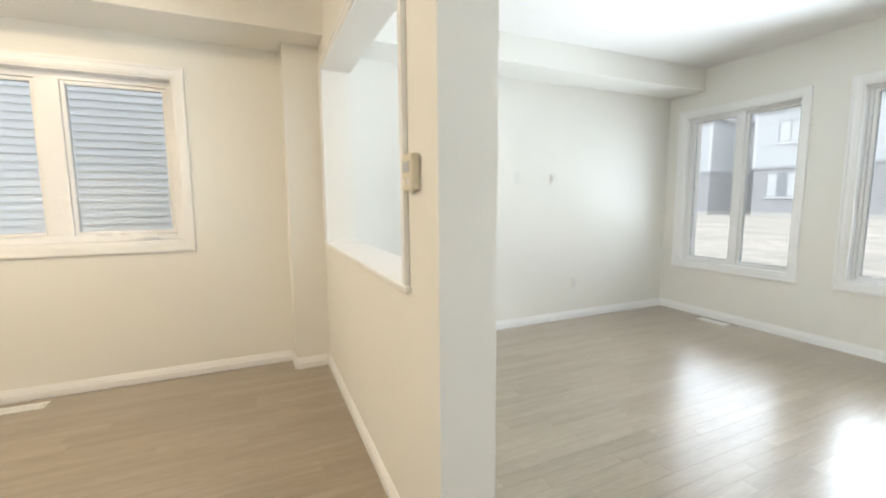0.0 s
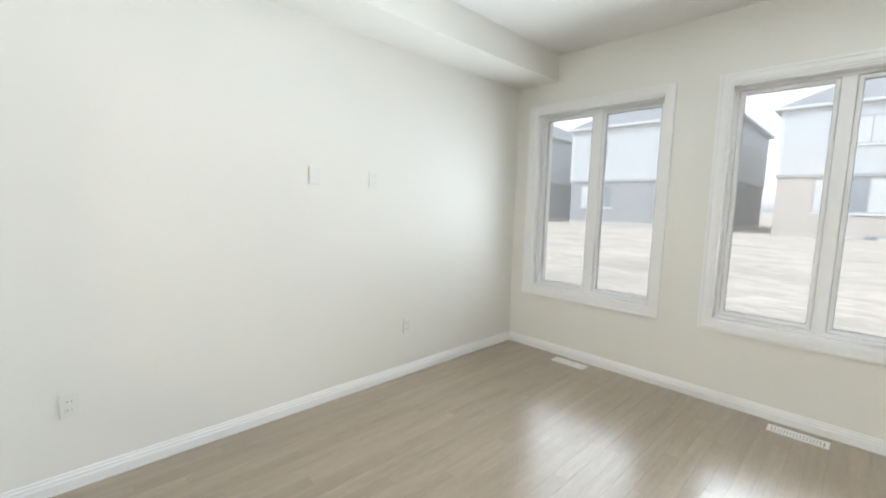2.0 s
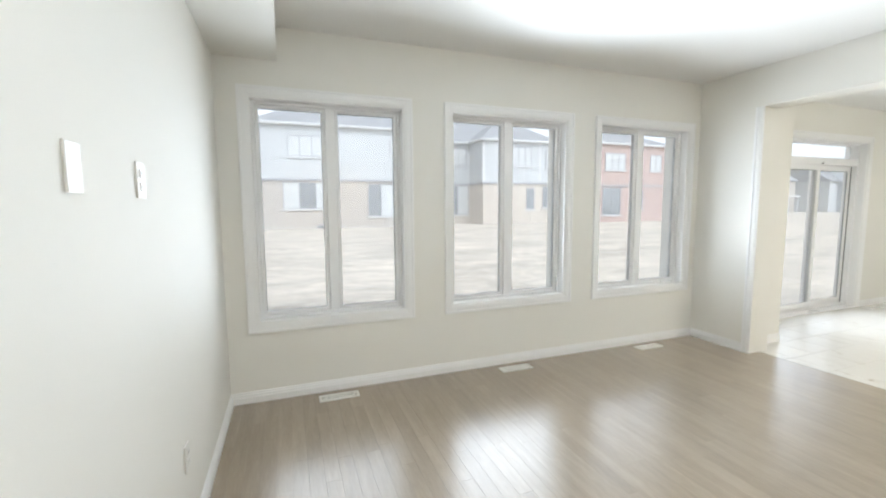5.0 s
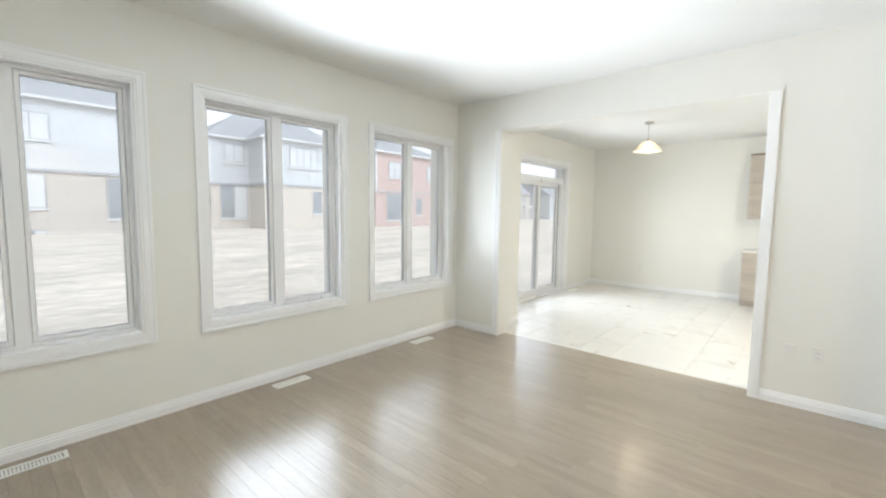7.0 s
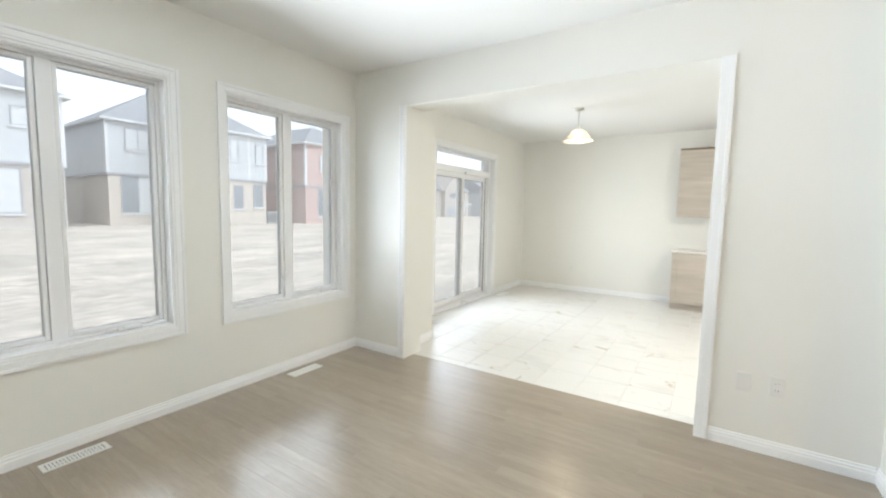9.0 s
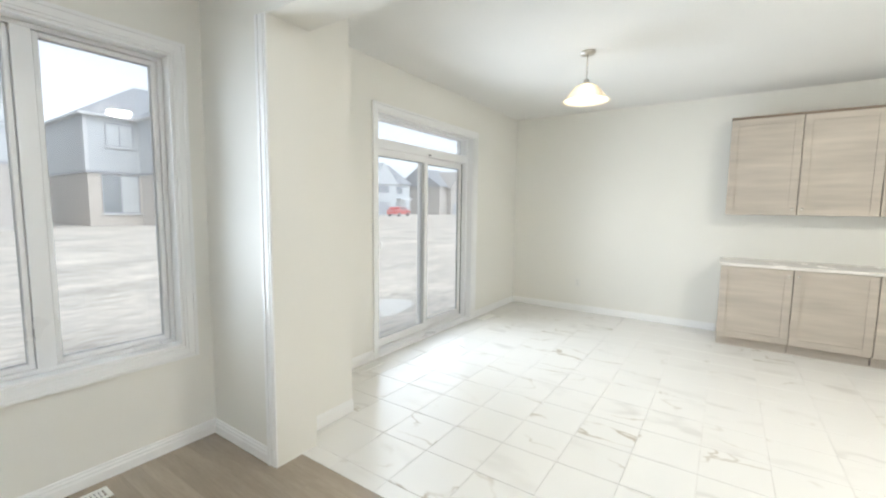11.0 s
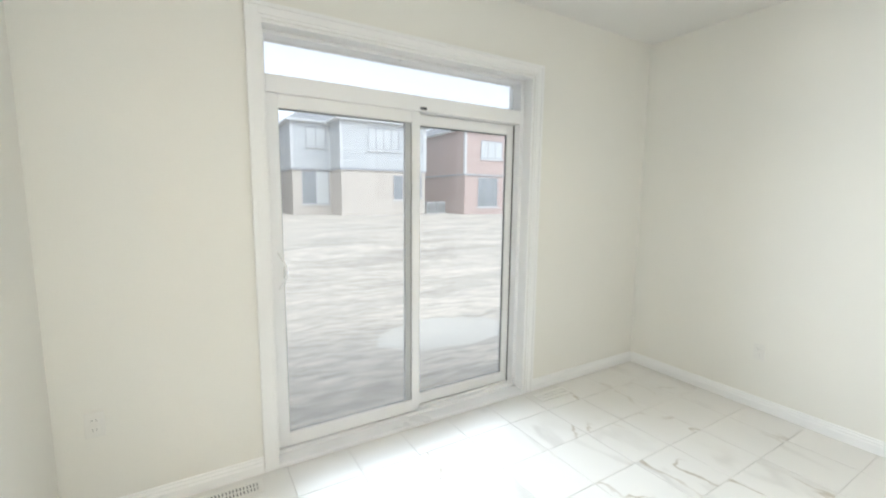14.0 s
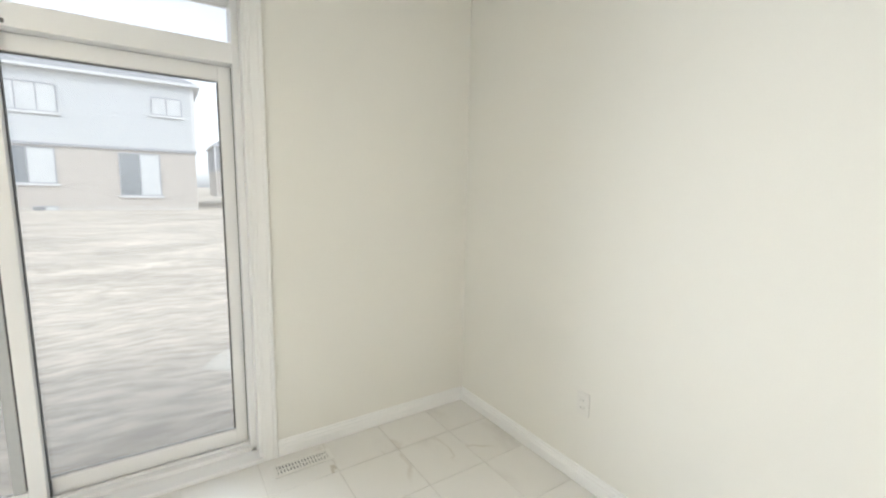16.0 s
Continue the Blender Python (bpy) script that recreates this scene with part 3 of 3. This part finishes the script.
def wall_cabinet(y0, y1, first):
    root = tagged(new("wall_cabinet"), "greige woodgrain wall cabinet with dark top edge", "cabinet", "kitchen cabinets")
    x = 8.90
    boxes("body", [(x + 0.02, X2 - 0.001, y0, y1, 1.395, 2.40)], CAB, 0.001, root)
    boxes("crown", [(x + 0.001, X2 - 0.001, y0 - 0.0, y1 + 0.001, 2.4005, 2.425)], CABSIDE, 0.002, root)
    door = cabinet_front(root, x, y0 + 0.003, y1 - 0.003, 1.398, 2.398)
    knob(door, x, y0 + 0.036 if first else y1 - 0.036, 1.46)
    return root


for k in range(4):
    base_cabinet(-3.17 - 0.602 * k, -2.57 - 0.602 * k, k % 2 == 0)
    wall_cabinet(-3.17 - 0.602 * k, -2.57 - 0.602 * k, k % 2 == 0)
tagged(boxes("countertop", [(8.61, X2 - 0.001, -4.99, -2.555, 0.863, 0.893)], STONE, 0.003), "pale stone countertop on the base cabinets", "countertop")

# ---- outdoors ----
POOL = (8.9, 2.9)


def ground_height(x, y):
    t = min(max((y - 2.0) / 20.0, 0.0), 1.0)
    base = -0.42 + 0.55 * t * t * (3 - 2 * t)
    if abs(x) < 60 and 0.5 < y < 60:
        base += 0.05 * noise.noise(Vector((x * 0.6, y * 0.6, 0))) + 0.025 * noise.noise(Vector((x * 2.3, y * 2.3, 4)))
        ruts = math.sin((y + 0.06 * x) * 2.9 + 1.3 * noise.noise(Vector((x * 0.13, y * 0.2, 9))))
        base += 0.07 * max(ruts, 0) ** 3 * max(0.0, 1 - abs(y - 9) / 8)
    base -= 0.14 * math.exp(-(((x - POOL[0]) / 1.0) ** 2 + ((y - POOL[1]) / 0.55) ** 2))
    return base


def ground():
    bm = bmesh.new()
    def spread(n, fine, far):
        half = []
        v, step = 0.0, fine
        while v < far:
            half.append(v)
            step *= 1.0 if v < 26 else 1.35
            v += step
        return half
    right = spread(0, 0.32, 900)
    xs = sorted({*[4 - v for v in right], *[4 + v for v in right]})
    ys = sorted({*[12 - v for v in right], *[12 + v for v in right]})
    grid = [[bm.verts.new((x, y, ground_height(x, y))) for x in xs] for y in ys]
    for a, b in zip(grid, grid[1:]):
        for i in range(len(xs) - 1):
            bm.faces.new((a[i], a[i + 1], b[i + 1], b[i]))
    ob = new("ground", mesh_from("ground", bm, DIRT, True))
    tagged(ob, "rutted bare sandy soil of a building site", "ground", kind="structure")


ground()


def puddle(cx, cy, rx, ry, z):
    bm = bmesh.new()
    vs = []
    for i in range(48):
        a = 2 * math.pi * i / 48
        r = 1 + 0.45 * noise.noise(Vector((math.cos(a) * 1.7 + cx, math.sin(a) * 1.7, 2)))
        vs.append(bm.verts.new((cx + rx * r * math.cos(a), cy + ry * r * math.sin(a), z)))
    bm.faces.new(vs)
    tagged(new("puddle", mesh_from("puddle", bm, WATER)), "shallow puddle on bare soil, sky reflection put into its colour", "puddle", kind="structure")


puddle(POOL[0], POOL[1], 1.7, 1.0, -0.475)


def far_window(root, x0, x1, z0, z1, y, splits=1, glass=None, sill=True):
    """A window set in a wall that faces -y."""
    win = boxes("window", frame_boxes(x0, x1, z0, z1, 0.06, y - 0.05, y + 0.02), WINDARK, parent=root)
    for k in range(1, splits):
        u = x0 + (x1 - x0) * k / splits
        boxes("mullion", [(u - 0.03, u + 0.03, y - 0.045, y + 0.02, z0 + 0.06, z1 - 0.06)], WINDARK, parent=win)
    for k in range(splits):
        u0, u1 = x0 + (x1 - x0) * k / splits, x0 + (x1 - x0) * (k + 1) / splits
        boxes("pane", [(u0 + 0.03, u1 - 0.03, y - 0.02, y - 0.01, z0 + 0.06, z1 - 0.06)], (glass or [BLIND])[k % len(glass or [BLIND])], parent=win)
    if sill:
        boxes("sill", [(x0 - 0.08, x1 + 0.08, y - 0.10, y - 0.005, z0 - 0.10, z0)], FASCIA, parent=win)


def hip_roof(root, x0, x1, y0, y1, z, rise, over=0.35):
    bm = bmesh.new()
    a0, a1, b0, b1 = x0 - over, x1 + over, y0 - over, y1 + over
    run = min(a1 - a0, b1 - b0) / 2
    if a1 - a0 >= b1 - b0:
        r0, r1 = (a0 + run, (b0 + b1) / 2), (a1 - run, (b0 + b1) / 2)
    else:
        r0, r1 = ((a0 + a1) / 2, b0 + run), ((a0 + a1) / 2, b1 - run)
    c = [bm.verts.new(p) for p in ((a0, b0, z), (a1, b0, z), (a1, b1, z), (a0, b1, z))]
    p, q = bm.verts.new((*r0, z + rise)), bm.verts.new((r1[0], r1[1] + 0.001, z + rise))
    if a1 - a0 >= b1 - b0:
        for f in ((c[0], c[1], q, p), (c[1], c[2], q), (c[2], c[3], p, q), (c[3], c[0], p)):
            bm.faces.new(f)
    else:
        for f in ((c[0], c[1], p), (c[1], c[2], q, p), (c[2], c[3], q), (c[3], c[0], p, q)):
            bm.faces.new(f)
    bm.faces.new(c[::-1])
    ob = new("roof", mesh_from("roof", bm, SHINGLE))
    ob.parent = root
    boxes("fascia", [(a0, a1, b0 - 0.03, b0, z - 0.11, z + 0.02), (a0, a1, b1, b1 + 0.03, z - 0.11, z + 0.02), (a0 - 0.03, a0, b0, b1, z - 0.11, z + 0.02), (a1, a1 + 0.03, b0, b1, z - 0.11, z + 0.02)], FASCIA, parent=root)
    boxes("soffit", [(a0, a1, b0, b1, z - 0.105, z - 0.08)], FASCIA, parent=root)


def house(label, blocks, base, band, eave, lower, upper, rise=3.3, roofs=()):
    """Two-storey house of brick below and siding above; blocks: (x0, x1, y0, y1)."""
    root = tagged(new("house"), label, "house", "houses across the site")
    for i, (x0, x1, y0, y1) in enumerate(blocks):
        boxes("wall", [(x0, x1, y0, y1, base - 0.6, band)], lower, parent=root)
        boxes("upper_wall", [(x0 - 0.06, x1 + 0.06, y0 - 0.06, y1 + 0.06, band, eave)], upper, parent=root)
        boxes("band", [(x0 - 0.09, x1 + 0.09, y0 - 0.09, y1 + 0.09, band - 0.06, band + 0.08)], WINDARK, parent=root)
        boxes("foundation", [(x0 - 0.01, x1 + 0.01, y0 - 0.01, y1 + 0.01, base - 0.7, base + 0.12)], CONCRETE, parent=root)
        for u in (x0 - 0.08, x1 - 0.10):
            boxes("corner_trim", [(u, u + 0.18, y0 - 0.08, y0 + 0.10, band + 0.08, eave - 0.2)], FASCIA, parent=root)
        if not roofs:
            hip_roof(root, x0, x1, y0, y1, eave, rise)
    for k, (x0, x1, y0, y1, high) in enumerate(roofs):
        hip_roof(root, x0, x1, y0, y1, eave - 0.004 * k, high)
    return root


GL = [DARKGLASS, BLIND]
a = house("grey two-storey house with charcoal brick base", [(-13.2, -3.45, 25.0, 36.0)], 0.3, 3.2, 6.9, BRICK_DARK, SIDING)
far_window(a, -11.9, -10.6, 4.7, 6.0, 24.94, 2, [BLIND])
far_window(a, -6.2, -4.2, 4.7, 6.0, 24.94, 4, [BLIND])
far_window(a, -12.4, -10.1, 1.4, 2.9, 25.0, 4, [BLIND, DARKGLASS])
far_window(a, -5.9, -4.5, 0.9, 2.8, 25.0, 2, GL)
z = house("grey two-storey house with charcoal brick base", [(-27.0, -16.1, 25.0, 36.0)], 0.3, 3.2, 6.9, BRICK_DARK, SIDING)
far_window(z, -20.2, -18.2, 4.7, 6.0, 24.94, 3, [BLIND])
far_window(z, -25.2, -23.6, 4.7, 6.0, 24.94, 2, [BLIND])
far_window(z, -20.0, -17.8, 0.9, 2.8, 25.0, 2, GL)
b = house("pale-sided two-storey house with taupe brick base", [(-1.28, 9.17, 25.4, 36.0)], 0.2, 3.29, 6.85, BRICK_TAUPE, SIDING)
far_window(b, 0.65, 3.6, 4.78, 6.12, 25.34, 4, [BLIND])
far_window(b, 7.27, 8.65, 5.12, 6.05, 25.34, 2, [BLIND])
far_window(b, 0.25, 3.32, 1.43, 3.16, 25.4, 3, [BLIND, DARKGLASS])
far_window(b, 5.72, 7.52, 0.88, 3.1, 25.4, 2, GL)
far_window(b, 2.3, 3.25, 0.0, 0.36, 25.4, 2, GL)
c = house("pale-sided two-storey house with buff brick base", [(14.55, 20.9, 25.6, 36.0), (11.87, 14.55, 28.0, 36.0)], 0.05, 3.29, 6.6, BRICK_SAND, SIDING, 2.9, [(11.87, 20.9, 28.0, 36.0, 2.9), (14.55, 20.9, 25.6, 31.5, 2.2)])
far_window(c, 12.5, 14.4, 0.88, 3.2, 28.0, 2, GL)
far_window(c, 12.8, 14.2, 4.85, 6.2, 27.94, 2, [BLIND])
far_window(c, 16.44, 18.74, 4.65, 6.15, 25.54, 4, [BLIND])
far_window(c, 20.05, 20.65, 4.6, 5.95, 25.54, 1, [BLIND])
far_window(c, 18.35, 19.09, 1.26, 2.96, 25.6, 1, [DARKGLASS])
far_window(c, 19.86, 20.65, 1.4, 3.1, 25.6, 1, [DARKGLASS])
boxes("corner_trim", [(19.45, 19.63, 25.52, 25.65, 3.38, 6.4)], FASCIA, parent=c)
d = house("red brick two-storey house with grey roof", [(24.1, 32.6, 25.0, 37.0)], 0.0, 3.2, 6.7, BRICK_RED, BRICK_RED, 2.3)
far_window(d, 25.5, 27.65, 4.5, 5.9, 24.94, 3, [BLIND])
far_window(d, 25.35, 27.3, 0.72, 3.05, 25.0, 2, [DARKGLASS])
far_window(d, 29.0, 29.8, 1.2, 2.8, 25.0, 1, [DARKGLASS])
far_window(d, 30.4, 31.7, 4.5, 5.9, 24.94, 2, [BLIND])
e = house("distant taupe brick house between two others", [(13.5, 22.0, 62.0, 72.0)], 0.4, 3.6, 6.9, BRICK_TAUPE, BRICK_DARK)
far_window(e, 16.0, 18.0, 4.4, 5.8, 61.94, 2, [BLIND])
far_window(e, 15.6, 18.4, 0.5, 2.8, 62.0, 1, [FASCIA])


def gabled_house(dx, dy, label, wall_mat):
    """Pale house with a front gable and garage, beyond the red brick one."""
    root = tagged(new("house"), label, "house", "houses across the site")
    x0, x1, y0, y1 = 46.0, 60.0, 44.0, 55.0
    boxes("wall", [(x0, x1, y0, y1, -0.4, 5.8)], wall_mat, parent=root)
    for u0, u1, yy in ((x0 - 0.3, x1 + 0.3, y0),):
        prism("roof", [(y0 - 0.5, 5.7), ((y0 + y1) / 2, 9.6), (y1 + 0.5, 5.7)], "x", u0, u1, SHINGLE, root)
    prism("gable", [(48.2, 5.4), (51.8, 9.0), (55.4, 5.4)], "y", y0 - 1.2, y0 + 4, wall_mat, root)
    boxes("bay", [(48.6, 55.0, y0 - 1.0, y0, -0.3, 5.5)], wall_mat, parent=root)
    boxes("garage_door", [(49.4, 53.4, y0 - 1.06, y0 - 1.0, 0.0, 2.4)], WINDARK, parent=root)
    boxes("porch_post", [(55.6, 55.8, y0 - 1.6, y0 - 1.4, 0, 2.8), (58.0, 58.2, y0 - 1.6, y0 - 1.4, 0, 2.8), (55.3, 58.5, y0 - 1.8, y0, 2.8, 3.1)], FASCIA, parent=root)
    far_window(root, 50.4, 53.0, 3.9, 5.2, y0 - 1.0, 3, [DARKGLASS])
    far_window(root, 56.2, 57.8, 3.9, 5.2, y0, 2, [DARKGLASS])
    root.location = (dx, dy, 0.0)


gabled_house(5.0, 3.0, "pale grey gabled house with porch and garage", SIDING)
gabled_house(26.0, 1.0, "taupe gabled house with porch and garage", BRICK_TAUPE)
gabled_house(46.0, -1.0, "pale grey gabled house with porch and garage", SIDING)


def parked_car(m):
    root = tagged(new("car"), "parked red car beside the far houses", "car")
    prism("body", [(-2.2, 0.35), (2.2, 0.35), (2.25, 0.75), (1.9, 0.92), (1.1, 1.0), (0.55, 1.42), (-1.1, 1.45), (-1.8, 1.02), (-2.2, 0.95)], "y", -0.85, 0.85, CAR_RED, root)
    boxes("side_window", [(-1.3, 0.7, -0.865, 0.865, 1.03, 1.34)], DARKGLASS, 0.05, root)
    for wx in (-1.4, 1.4):
        for wy in (-0.82, 0.82):
            bm = bmesh.new()
            bmesh.ops.create_cone(bm, cap_ends=True, segments=20, radius1=0.33, radius2=0.33, depth=0.22, matrix=pose(wx, wy, 0.33, 90))
            t = new("tyre", mesh_from("tyre", bm, RUBBER))
            t.parent = root
    root.matrix_world = m


parked_car(pose(53.0, 39.5, ground_height(53.0, 39.5), 0, 0, 12))


def condenser(m):
    root = tagged(new("air_conditioner"), "grey outdoor air conditioner unit beside house", "air conditioner")
    boxes("casing", [(-0.4, 0.4, -0.4, 0.4, 0.08, 0.95)], CONDENSER, 0.03, root)
    boxes("louvre", [(-0.36, 0.36, -0.412, -0.398, 0.14 + 0.06 * i, 0.17 + 0.06 * i) for i in range(12)], SEAL, parent=root)
    boxes("base", [(-0.5, 0.5, -0.5, 0.5, -0.2, 0.08)], CONCRETE, 0.01, root)
    root.matrix_world = m


condenser(pose(21.6, 26.2, ground_height(21.6, 26.2)))
condenser(pose(22.7, 26.6, ground_height(22.7, 26.6)))


def neighbour():
    """Lapped siding of the house next door, close outside the hall window."""
    root = tagged(new("neighbour_house"), "neighbouring house with blue-grey lapped siding", "house")
    boxes("wall", [(-9.0, -1.75, -14.0, -1.0, -1.0, 5.6)], SIDING_GREY, parent=root)
    n = 47
    bm = bmesh.new()
    y0, y1 = -10.5, -3.0
    k = 0.077
    vs = [(-1.75, 0), (-1.724, 0), (-1.744, k), (-1.75, k)]
    one = [bm.verts.new((x, y0, z)) for x, z in vs]
    two = [bm.verts.new((x, y1, z)) for x, z in vs]
    for i in range(4):
        bm.faces.new((one[i], one[(i + 1) % 4], two[(i + 1) % 4], two[i]))
    bm.faces.new(one)
    bm.faces.new(two[::-1])
    me = mesh_from("siding_board", bm, SIDING_GREY)
    for i in range(n):
        o = new("siding_board", me)
        o.parent = root
        o.location = (0, 0, -0.2 + i * k)
    hip_roof(root, -9.0, -1.75, -14.0, -1.0, 5.6, 2.0, 0.3)


neighbour()


# ---- floor pieces, last ----
rng = random.Random(7)
BOARD = 0.0826


def chamfered(w, l, t, c):
    """A board or tile from the origin, top at z = 0, with eased top edges."""
    bm = bmesh.new()
    lower = [bm.verts.new(p) for p in ((0, 0, -t), (w, 0, -t), (w, l, -t), (0, l, -t))]
    edge = [bm.verts.new(p) for p in ((0, 0, -c), (w, 0, -c), (w, l, -c), (0, l, -c))]
    top = [bm.verts.new(p) for p in ((c, c, 0), (w - c, c, 0), (w - c, l - c, 0), (c, l - c, 0))]
    for p, q in ((lower, edge), (edge, top)):
        for i in range(4):
            bm.faces.new((p[i], p[(i + 1) % 4], q[(i + 1) % 4], q[i]))
    bm.faces.new(top)
    return bm


board_mesh, tile_mesh = {}, {}


def strip_floor():
    x = 0.0
    rest = []
    while x < W + 0.155:
        w = min(BOARD, W + 0.155 - x)
        y = 0.0
        while y > SOUTH + 0.01:
            l = round(rng.choice((0.45, 0.6, 0.8, 1.0, 1.2, 1.35, 1.5)), 3)
            if y == 0.0:
                l = round(rng.choice((0.35, 0.6, 0.9, 1.15)), 3)
            l = min(l, y - SOUTH)
            near = y > -3.3
            if near:
                key = (round(w, 4), round(l, 3))
                if key not in board_mesh:
                    board_mesh[key] = mesh_from("plank", chamfered(w - 0.0004, l - 0.0004, 0.014, 0.0004), WOOD)
                o = new("plank", board_mesh[key])
                o.parent = floor
                o.location = (x, y - l, -rng.random() * 0.0001)
            else:
                rest.append((x, y - l, w, l))
            y -= l
        x += BOARD
    bm = bmesh.new()
    verts, faces = [], []
    for bx, by, bw, bl in rest:
        part = chamfered(bw - 0.0004, bl - 0.0004, 0.014, 0.0004)
        off = len(verts)
        part.verts.ensure_lookup_table()
        part.verts.index_update()
        verts += [(v.co.x + bx, v.co.y + by, v.co.z) for v in part.verts]
        faces += [[v.index + off for v in f.verts] for f in part.faces]
        part.free()
    bm.free()
    me = bpy.data.meshes.new("planks")
    me.from_pydata(verts, [], faces)
    me.materials.append(WOOD_ISLAND)
    ob = new("planks", me)
    ob.parent = floor
    tagged(ob, "far oak strips of the same floor", kind="stuff")


WOOD_ISLAND = WOOD.copy()
WOOD_ISLAND.name = "stained_oak_far"
nt = WOOD_ISLAND.node_tree
info_node = next(n for n in nt.nodes if n.bl_idname == "ShaderNodeObjectInfo")
geo = nt.nodes.new("ShaderNodeNewGeometry")
for link in list(nt.links):
    if link.from_node == info_node:
        target = link.to_socket
        nt.links.remove(link)
        nt.links.new(geo.outputs["Random Per Island"], target)
strip_floor()


def tiles():
    g = 0.0018
    ex = [W + 0.155] + [v for v in (5.58 + 0.3365 * k for k in range(-3, 12)) if W + 0.18 < v < X2 - 0.02] + [X2]
    ey = [Y2] + [v for v in (-0.207 - 0.3345 * k for k in range(0, 21)) if v > SOUTH + 0.05] + [SOUTH]
    for x0, x1 in zip(ex, ex[1:]):
        for y1, y0 in zip(ey, ey[1:]):
            key = (round(x1 - x0, 3), round(y1 - y0, 3))
            if key not in tile_mesh:
                tile_mesh[key] = mesh_from("tile", chamfered(x1 - x0 - 2 * g, y1 - y0 - 2 * g, 0.003, 0.0008), TILE)
            o = new("tile", tile_mesh[key])
            o.parent = tile_floor
            o.location = (x0 + g, y0 + g, 0.0)


tiles()
